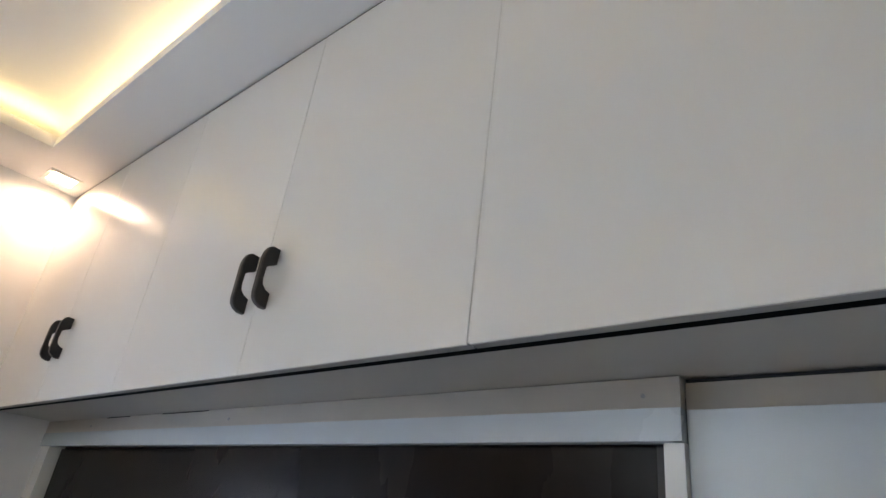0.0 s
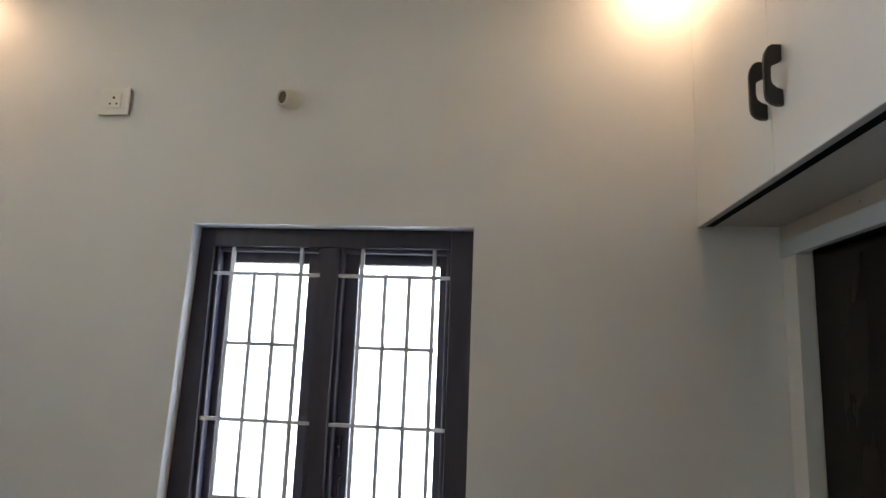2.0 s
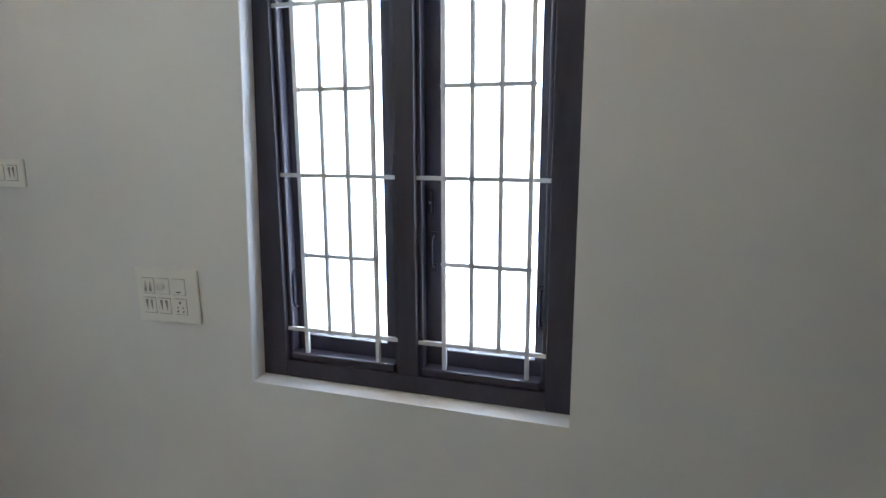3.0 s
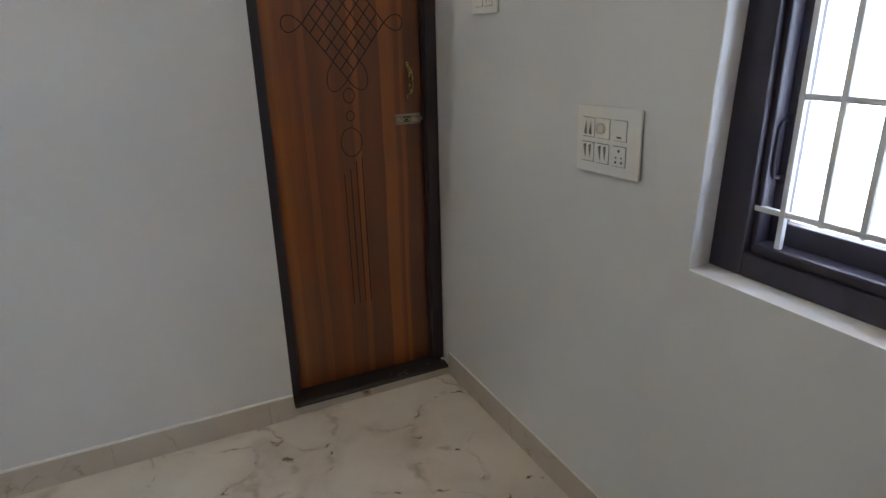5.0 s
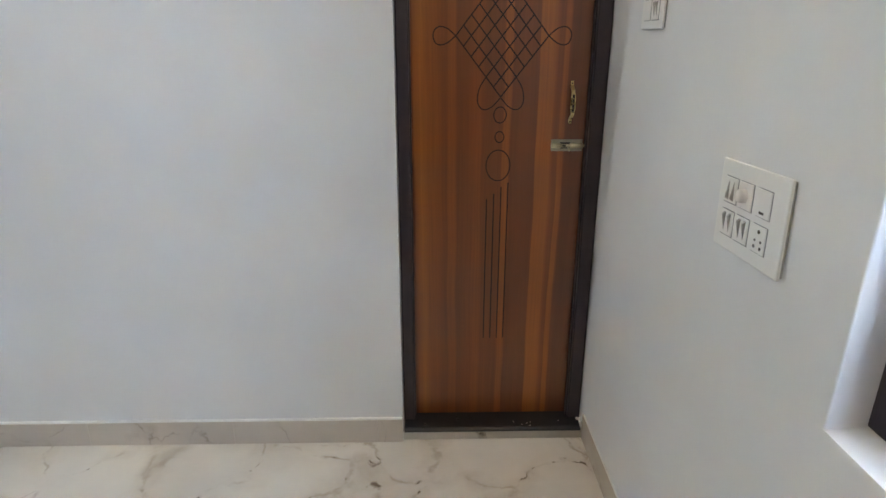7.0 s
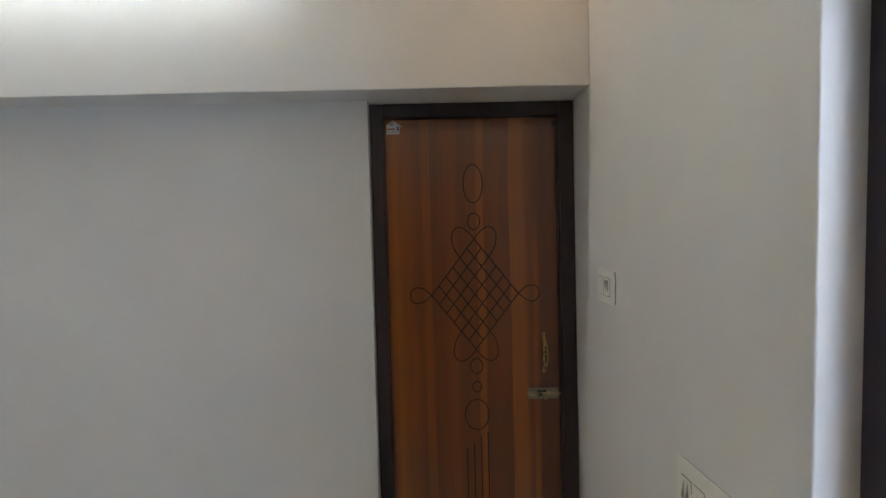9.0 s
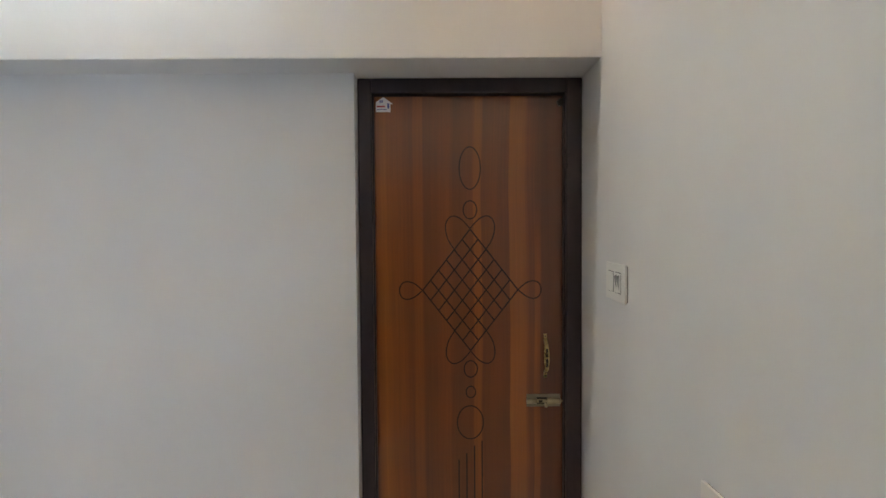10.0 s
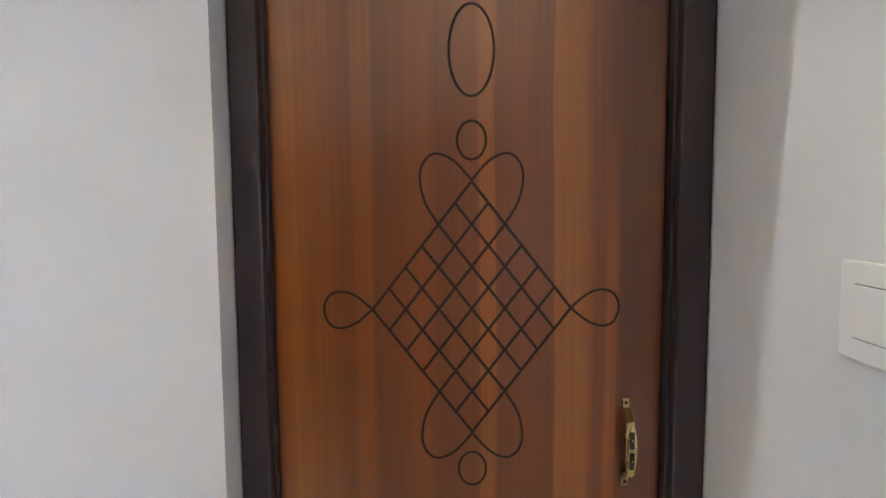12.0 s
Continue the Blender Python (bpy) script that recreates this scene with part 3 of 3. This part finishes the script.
oval(0, 0.385, 0.0335, 0.0665)
oval(0, 0.254, 0.0215, 0.0285, "carved_ring")
oval(0, -0.252, 0.021, 0.0265, "carved_ring")
oval(0, -0.326, 0.0150, 0.0185, "carved_ring")
oval(-0.002, -0.424, 0.0415, 0.0535)
for k in range(7):
    f = k / 6
    carve("carved_lattice_line", [(-HW + HW * f, HH * f), (HW * f, -HH + HH * f)], r=R * 1.15)
    carve("carved_lattice_line", [(-HW + HW * f, -HH * f), (HW * f, HH - HH * f)], r=R * 1.15)
for sx in (-1, 1):
    for sz in (-1, 1):
        carve("carved_petal", loop([(0, sz * 0.195), (sx * 0.027, sz * 0.224), (sx * 0.053, sz * 0.2345), (sx * 0.071, sz * 0.223), (sx * 0.0775, sz * 0.198), (sx * 0.070, sz * 0.162), (sx * 0.050, sz * 0.129)]))
    carve("carved_side_loop", loop([(sx * 0.151, 0), (sx * 0.176, 0.021), (sx * 0.199, 0.028), (sx * 0.217, 0.021), (sx * 0.2245, 0.001), (sx * 0.217, -0.021), (sx * 0.199, -0.028), (sx * 0.176, -0.020), (sx * 0.151, 0)]))
for u, top in ((-0.039, 0.930), (-0.014, 0.950), (0.011, 0.975), (0.035, 0.990)):
    carve("carved_stripe", [(u, top - CZD), (u, 0.386 - CZD)], r=R * 1.1)

# bow pull handle of antique brass
hz, hy = 1.263, -0.110
h = part("pull_handle", sweep(B(), [(LX + 0.030, hy + 0.001 * math.sin(k), hz - 0.040 + 0.080 * k / 12) for k in range(13)], 0.006, False, 8, 0.8), BRASS, door, "antique brass bow handle", True)
h.location = (-Q.x, -Q.y, -Q.z)
bm = B()
prism(bm, [(hy + 0.0088 * math.cos(a) * (1 - 0.15 * math.sin(a) ** 2), hz + 0.043 * math.sin(a)) for a in [2 * math.pi * k / 24 for k in range(24)]], "x", LX + 0.026, LX + 0.038, 0.003)
o = part("grip", bm, BRASS, h)
bm = B()
for s in (-1, 1):
    box(bm, (LX + 0.036, hy - 0.0036, hz + s * 0.016 - 0.013), (LX + 0.0395, hy + 0.0036, hz + s * 0.016 + 0.013), 0.001)
part("inlay", bm, BRONZE, h, "dark inlay")
for s in (-1, 1):
    part("rivet", rod(B(), (LX + 0.039, hy, hz + s * 0.016), (LX + 0.0405, hy, hz + s * 0.016), 0.0014, 8), BRASS, h)
for s in (-1, 1):
    bm = B()
    prism(bm, [(LX, hz + s * 0.070), (LX + 0.004, hz + s * 0.070), (LX + 0.006, hz + s * 0.056), (LX + 0.031, hz + s * 0.042), (LX + 0.031, hz + s * 0.034), (LX + 0.026, hz + s * 0.034), (LX, hz + s * 0.052)], "y", hy - 0.005, hy + 0.005)
    part("foot", bm, BRASS, h)
    part("screw", rod(B(), (LX + 0.003, hy, hz + s * 0.063), (LX + 0.006, hy, hz + s * 0.063), 0.0028, 10), BRONZE, h)

# sliding latch
lz, l0, l1 = 1.120, -0.169, -0.062
lat = part("sliding_latch", box(B(), Vector((LX, l0, lz - 0.020)) - Q, Vector((LX + 0.004, l1, lz + 0.020)) - Q, 0.001), STEEL, door, "worn brass-steel sliding latch")


def lbit(name, bm, m=STEEL, smooth=False):
    for v in bm.verts:
        v.co -= Q
    part(name, bm, m, lat, "", smooth)


lbit("sleeve", rod(B(), (LX + 0.011, l0 - 0.001, lz), (LX + 0.011, l0 + 0.030, lz), 0.0088, 16), LATCHBRASS, True)
lbit("bolt", rod(B(), (LX + 0.011, l0 + 0.030, lz), (LX + 0.011, l1 - 0.004, lz), 0.0056, 14), LATCHBRASS, True)
lbit("sleeve", rod(B(), (LX + 0.011, l0 + 0.064, lz), (LX + 0.011, l1 - 0.001, lz), 0.0098, 16), LATCHBRASS, True)
tip = bmesh.new()
bmesh.ops.create_cone(tip, cap_ends=True, segments=14, radius1=0.006, radius2=0.001, depth=0.010, matrix=Matrix.Translation((LX + 0.011, l1 + 0.004, lz)) @ Matrix.Rotation(radians(-90), 4, "X"))
lbit("bolt_tip", tip, LATCHBRASS, True)
lbit("knob", rod(B(), (LX + 0.012, l0 + 0.059, lz - 0.004), (LX + 0.022, l0 + 0.059, lz - 0.016), 0.0045, 12), LATCHBRASS, True)
lbit("slot", box(B(), (LX + 0.0035, l0 + 0.031, lz - 0.0105), (LX + 0.0055, l0 + 0.064, lz + 0.0105)), BRONZE)
lbit("catch", box(B(), (LX + 0.014, l0 + 0.036, lz - 0.003), (LX + 0.0175, l0 + 0.048, lz + 0.004)), BRONZE)
for y in (l0 + 0.007, l1 - 0.007):
    for s in (-1, 1):
        lbit("screw", rod(B(), (LX + 0.003, y, lz + s * 0.0155), (LX + 0.006, y, lz + s * 0.0155), 0.0025, 8), STEEL)

# dark rubber buffer near the top corner
bm = B()
rod(bm, Vector((LX, -0.062, 2.062)) - Q, Vector((LX + 0.016, -0.062, 2.062)) - Q, 0.011, 14)
bmesh.ops.create_uvsphere(bm, u_segments=14, v_segments=8, radius=0.0095, matrix=Matrix.Translation(Vector((LX + 0.016, -0.062, 2.062)) - Q))
part("buffer", bm, BRONZE, door, "dark round buffer", True)

# house-shaped sticker on the leaf
st = part("sticker", prism(B(), [(a - Q.y, b) for a, b in ((-0.640, 2.035), (-0.594, 2.035), (-0.594, 2.060), (-0.586, 2.060), (-0.612, 2.080), (-0.618, 2.081), (-0.640, 2.066))], "x", LX, LX + 0.001), PAPER, door, "white house-shaped paper sticker")
for y0, y1, za, zb, m in ((-0.628, -0.624, 2.064, 2.072, BLUE), (-0.622, -0.618, 2.064, 2.072, BLUE), (-0.637, -0.611, 2.050, 2.055, RED), (-0.604, -0.598, 2.046, 2.062, BLUE), (-0.637, -0.606, 2.042, 2.044, BLUE)):
    part("printed_bar", box(B(), Vector((LX + 0.001, y0, za)) - Q, Vector((LX + 0.0015, y1, zb)) - Q), m, st)

# granite threshold on a stone riser
thr = thing("threshold", "black granite door threshold with chipped rounded nose", "threshold", (0.03, -0.345, 0), kind="structure")
T = Vector((0.03, -0.345, 0))
bm = B()
prism(bm, [(-0.10, 0.036), (0.072, 0.036), (0.076, 0.040), (0.076, 0.046), (0.072, 0.050), (0.064, 0.0535), (-0.10, 0.0535)], "y", FL + 0.004, -0.012)
for v in bm.verts:
    v.co -= T
part("slab", bm, GRANITE, thr)
part("riser", box(B(), Vector((-0.10, DY, 0)) - T, Vector((0.066, -0.001, 0.036)) - T), MARBLE, thr, "cream stone riser")
bm = B()
random.seed(5)
for k in range(9):
    bmesh.ops.create_icosphere(bm, subdivisions=1, radius=random.uniform(0.004, 0.009), matrix=Matrix.Translation(Vector((0.045 + random.uniform(-0.03, 0.02), -0.010 + random.uniform(-0.005, 0.004), random.uniform(0.034, 0.060))) - T))
part("mortar", bm, PLASTER, thr, "rough white mortar at the corner")
bm = B()
for y, x in ((-0.265, 0.035), (-0.235, 0.052), (-0.215, 0.045), (-0.205, 0.060), (-0.20, 0.038), (-0.09, 0.03)):
    bmesh.ops.create_icosphere(bm, subdivisions=1, radius=0.0025, matrix=Matrix.Translation(Vector((x, y, 0.0535)) - T) @ Matrix.Diagonal((1, 1.4, 0.4, 1)))
part("paint_specks", bm, PLASTER, thr, "white paint specks")

# ---- skirting ----
sk = thing("baseboard", "marble tile skirting along the walls", "skirting", (0.06, -1.5, 0), kind="structure")
K = Vector((0.06, -1.5, 0))
cuts = [DY, -0.79, -1.335, -1.88, -2.425, -2.97, -3.515, SOUTH]
for a, b in zip(cuts, cuts[1:]):
    part("tile", box(B(), Vector((0.07, b + 0.0006, 0.0)) - K, Vector((0.080, a - 0.0006, 0.098)) - K, 0.0008), SKIRT, sk)
cuts = [0.062, 0.60, 1.145, 1.69, 2.235, 2.78, 3.16]
for a, b in zip(cuts, cuts[1:]):
    part("tile", box(B(), Vector((a + 0.0006, -0.005, 0.0)) - K, Vector((b - 0.0006, 0.0, 0.102)) - K, 0.0008), SKIRT, sk)
bm = B()
box(bm, Vector((0.07, SOUTH, 0.098)) - K, Vector((0.079, DY - 0.002, 0.1055)) - K, 0.002)
part("plaster_edge", bm, PLASTER, sk, "white plaster line over the tiles")
part("plaster_edge", box(B(), Vector((0.075, -0.0048, 0.102)) - K, Vector((3.13, 0.0, 0.1085)) - K, 0.0018), PLASTER, sk, "white plaster line over the tiles")

# ---- loft cabinets over the wardrobe ----
LF, LZ = 2.907, 2.170


# side view of a receiver-shaped handle: depth, height
GRIP = [(0, 0.065), (-0.017, 0.066), (-0.026, 0.061), (-0.032, 0.049), (-0.0345, 0.036), (-0.0345, -0.040), (-0.032, -0.052), (-0.024, -0.061), (-0.012, -0.066), (0, -0.066),
        (0, -0.033), (-0.012, -0.028), (-0.020, -0.020), (-0.0225, -0.008), (-0.0215, 0.018), (-0.012, 0.025), (0, 0.031)]


def loft_unit(y0, y1, split, inset, gap=0.0006):
    u = thing("loft_cabinet", "white laminate overhead cabinet with black bow handles", "cabinet", (LF + 0.3, (y0 + y1) / 2, LZ), "loft cabinets")
    W = u.location.copy()
    part("body", box(B(), Vector((LF + 0.046, y0, LZ + 0.006)) - W, Vector((EAST, y1, TOP)) - W), BOARD, u, "white board carcass, underside shade put into its colour")
    part("face_frame", box(B(), Vector((LF + 0.0195, y0, LZ + 0.05)) - W, Vector((LF + 0.046, y1, TOP - 0.0095)) - W), LAMINATE, u, "white board edges behind the doors")
    # black strips put in for the shade below and above the doors
    part("shadow_strip", box(B(), Vector((LF + 0.0185, y0, LZ + 0.003)) - W, Vector((LF + 0.046, y1, LZ + 0.05)) - W), VOID, u, "black strip standing in for shade under the doors")
    part("top_gap_shade", box(B(), Vector((LF + 0.003, y0, TOP - 0.009)) - W, Vector((LF + 0.046, y1, TOP - 0.0005)) - W), VOID, u, "black fill standing in for shade in the ceiling gap")
    for a, b, side in ((y0, split, 1), (split, y1, -1)):
        # added strip gives the wide seam the pale band of a lit door edge
        if side == 1 and gap > 0.001:
            part("lit_edge_strip", box(B(), Vector((LF + 0.0013, y0 + 0.0002, LZ + 0.002)) - W, Vector((LF + 0.019, y0 + gap - 0.0002, TOP - 0.010)) - W), LAMINATE, u, "added white strip standing in for a lit door edge")
        ga, gb = (gap, 0.0006) if side == 1 else (0.0006, 0.0006)
        d = part("door", box(B(), Vector((LF, a + ga, LZ)) - W, Vector((LF + 0.018, b - gb, TOP - 0.009)) - W, 0.0014), LAMINATE, u)
        part("edge_band", box(B(), Vector((LF + 0.001, a + 0.002, LZ - 0.0012)) - W, Vector((LF + 0.0175, b - 0.002, LZ)) - W), EDGE, d)
        y = (b - inset[0]) if side == 1 else (a + inset[1])
        z = 2.366
        bm = prism(B(), [(LF + p - W.x, z + q - W.z) for p, q in GRIP], "y", y - 0.0068 - W.y, y + 0.0068 - W.y, 0.0018)
        part("handle", bm, HANDLE, d, "matt black bow handle")


SEAMS = (-0.002, -0.545, -1.088, -1.661, -2.230, -2.850, -3.42)
loft_unit(SEAMS[2], SEAMS[0], SEAMS[1], (0.057, 0.021))
loft_unit(SEAMS[4], SEAMS[2], SEAMS[3], (0.037, 0.039), 0.004)
loft_unit(SEAMS[6], SEAMS[4], SEAMS[5], (0.045, 0.035))
loft_unit(SOUTH, SEAMS[6], -3.60, (0.045, 0.035))

# ---- wardrobe with dark sliding doors ----
PX, PEND = 3.135, -2.428
wd = thing("wardrobe", "built-in wardrobe with dark glossy sliding doors", "wardrobe", (PX + 0.2, -1.2, 0))
W = wd.location.copy()


def wbit(name, lo, hi, m, bevel=0.001, parent=None, label=""):
    return part(name, box(B(), Vector(lo) - W, Vector(hi) - W, bevel), m, parent or wd, label)


top = LZ + 0.004
wbit("pelmet", (PX, PEND, 2.084), (PX + 0.022, -0.001, 2.130), FASCIA, 0.001, None, "white gloss pelmet board")
wbit("batten", (PX + 0.002, PEND, 2.130), (PX + 0.022, -0.001, top), CREAM, 0.0008, None, "cream batten")
for y, z in ((-2.375, 2.148), (-0.42, 2.148), (-1.28, 2.147)):
    part("screw", rod(B(), Vector((PX, y, z)) - W, Vector((PX + 0.003, y, z)) - W, 0.0035, 8), EDGE, wd)
# thin open joints where the batten meets the board above, their shade put in as black slivers
for y0, y1 in ((-0.70, -0.53), (-1.17, -0.91)):
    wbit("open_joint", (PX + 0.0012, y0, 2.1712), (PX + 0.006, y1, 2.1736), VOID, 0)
wbit("side_post", (PX + 0.006, -0.085, 0), (PX + 0.05, -0.001, 2.0835), LAMINATE)
wbit("side_post", (PX + 0.006, PEND - 0.001, 0), (PX + 0.06, PEND + 0.028, 2.0835), LAMINATE)
wbit("plinth", (PX + 0.02, PEND + 0.028, 0), (PX + 0.06, -0.085, 0.07), BLACKGAP)
wbit("sliding_door", (PX + 0.050, -1.118, 0.072), (PX + 0.066, -0.087, 2.082), SLIDE, 0.001, None, "dark brown-black glossy sliding door")
d2 = wbit("sliding_door", (PX + 0.028, PEND + 0.029, 0.072), (PX + 0.046, -1.105, 2.083), SLIDE, 0.001, None, "dark brown-black glossy sliding door")
wbit("stile", (PX + 0.0262, PEND + 0.0295, 0.072), (PX + 0.0278, PEND + 0.046, 2.082), BLACKGAP, 0.0005, d2)
wbit("back_panel", (PX + 0.09, PEND, 0), (PX + 0.10, -0.001, 2.165), BLACKGAP)

# plain white panel beside the wardrobe
pn = thing("side_panel", "tall white laminate panel beside the sliding wardrobe", "panel", (PX + 0.02, -3.0, 0))
W = pn.location.copy()
wbit("panel", (PX + 0.018, SOUTH, 0), (PX + 0.038, PEND - 0.0015, 2.130), FASCIA, 0.001, pn)
wbit("batten", (PX + 0.020, SOUTH, 2.130), (PX + 0.038, PEND - 0.001, top - 0.006), CREAM, 0.0008, pn, "cream batten")
wbit("gap", (PX + 0.024, SOUTH, top - 0.006), (PX + 0.040, PEND - 0.001, top), BLACKGAP, 0, pn, "dark gap line")

# ---- switch plates and fittings on the window wall ----
def plate(name, label, where, w, h, tilt=0.0):
    t = thing(name, label, "switch plate", where, "", "")
    t.matrix_world = pose(*where, 0, -tilt, 0)
    part("mounting_box", box(B(), (-w / 2 + 0.004, -0.0090, -h / 2 + 0.004), (w / 2 - 0.003, 0.0, h / 2 - 0.004)), SWBACK, t, "grey box edge")
    part("face_plate", box(B(), (-w / 2, -0.015, -h / 2), (w / 2, -0.0088, h / 2), 0.0024), PLASTIC, t)
    return t


def module(t, x, z, w, h, kind, flip=1):
    m = part("module_seat", box(B(), (x - w / 2, -0.0156, z - h / 2), (x + w / 2, -0.0145, z + h / 2)), PALEGAP if kind == "three" else SWGAP, t, "grey gap round the module")
    if kind == "pair":
        part("cover", box(B(), (x - w / 2 + 0.0014, -0.0168, z - h / 2 + 0.0018), (x + w / 2 - 0.0014, -0.0150, z + h / 2 - 0.0018), 0.0006), PLASTIC, m)
        for s in (-1, 1):
            # a horn-shaped rocker that stands out at one end and tapers to the other; grey paints its shade
            cx, a, b = x + s * w * 0.20, z + flip * h * 0.38, z - flip * h * 0.38
            bm = B()
            vs = [bm.verts.new(c) for c in ((cx - 0.0034, -0.0166, a), (cx + 0.0034, -0.0166, a), (cx, -0.0166, b), (cx - 0.0026, -0.0222, a - flip * 0.004), (cx + 0.0026, -0.0222, a - flip * 0.004))]
            fs = [bm.faces.new([vs[k] for k in q]) for q in ((0, 1, 4, 3), (0, 3, 2), (3, 4, 2), (4, 1, 2), (0, 2, 1))]
            bmesh.ops.recalc_face_normals(bm, faces=fs)
            part("rocker", bm, SWBACK, m, "white rocker with its shade painted grey")
    else:
        part("cover", box(B(), (x - w / 2 + 0.0011, -0.0172, z - h / 2 + 0.0013), (x + w / 2 - 0.0011, -0.0150, z + h / 2 - 0.0013), 0.0006), PLASTIC, m)
    if kind == "knob":
        part("dimmer_knob", rod(B(), (x - w * 0.1, -0.017, z), (x - w * 0.1, -0.027, z), w * 0.27, 20), PLASTIC, m, "round dimmer knob", True)
    if kind == "lit":
        part("indicator", box(B(), (x - w * 0.2, -0.0182, z - h * 0.36), (x + w * 0.12, -0.0176, z - h * 0.28)), BRONZE, m)
    if kind == "socket":
        for u, v, r in ((0, 0.27, 0.0036), (-0.2, -0.05, 0.0024), (0.2, -0.05, 0.0024), (-0.22, -0.28, 0.003), (0.22, -0.28, 0.003)):
            part("pin_hole", rod(B(), (x + u * w, -0.0182, z + v * h), (x + u * w, -0.0160, z + v * h), r, 10), BRONZE, m)
    if kind == "three":
        for u, v, r in ((0, 0.22, 0.0045), (-0.23, -0.2, 0.0036), (0.23, -0.2, 0.0036)):
            part("pin_hole", rod(B(), (x + u * w, -0.0182, z + v * h), (x + u * w, -0.0160, z + v * h), r, 10), BRONZE, m)


sb = plate("switch_board", "white six-module switch board with dimmer and socket", (1.006, 0.004, 1.166), 0.234, 0.171, 1.6)
for k, kind in enumerate(("pair", "knob", "lit")):
    module(sb, (-0.070, -0.013, 0.048)[k], 0.030, 0.047, 0.051, kind, -1)
for k, kind in enumerate(("pair", "pair", "socket")):
    module(sb, (-0.070, -0.013, 0.048)[k], -0.033, 0.047, 0.051, kind, 1)
sw = plate("light_switch", "small white switch plate with paired rockers near door", (0.384, 0.006, 1.535), 0.159, 0.094)
module(sw, -0.034, 0.0, 0.050, 0.052, "blank")
module(sw, 0.028, 0.0, 0.046, 0.052, "pair", 1)
so = plate("wall_socket", "white square three-pin wall socket high on the wall", (1.004, 0, 2.581), 0.110, 0.098)
module(so, 0.0, 0.0, 0.052, 0.052, "three")

# short pipe stub high on the wall
ps = thing("pipe_stub", "short white plastic pipe stub with open end", "pipe", (1.632, 0, 2.582))
ps.matrix_world = Matrix.Translation((1.632, 0, 2.582)) @ Vector((-0.50, -1.0, -0.12)).to_track_quat("Z", "Y").to_matrix().to_4x4()
bm = B()
prof = ((0.030, -0.02), (0.034, 0.010), (0.034, 0.028), (0.030, 0.044), (0.025, 0.050), (0.022, 0.049), (0.021, 0.040), (0.020, 0.020))
rings = [[bm.verts.new((r * math.cos(2 * math.pi * k / 24), r * math.sin(2 * math.pi * k / 24), z)) for k in range(24)] for r, z in prof]
for a, b in zip(rings, rings[1:]):
    for k in range(24):
        bm.faces.new((a[k], a[(k + 1) % 24], b[(k + 1) % 24], b[k]))
bmesh.ops.recalc_face_normals(bm, faces=list(bm.faces))
part("sleeve", bm, PVC, ps, "", True)
part("bore", rod(B(), (0, 0, 0.018), (0, 0, 0.042), 0.0205, 24), HOLE, ps, "brown inside of the pipe")
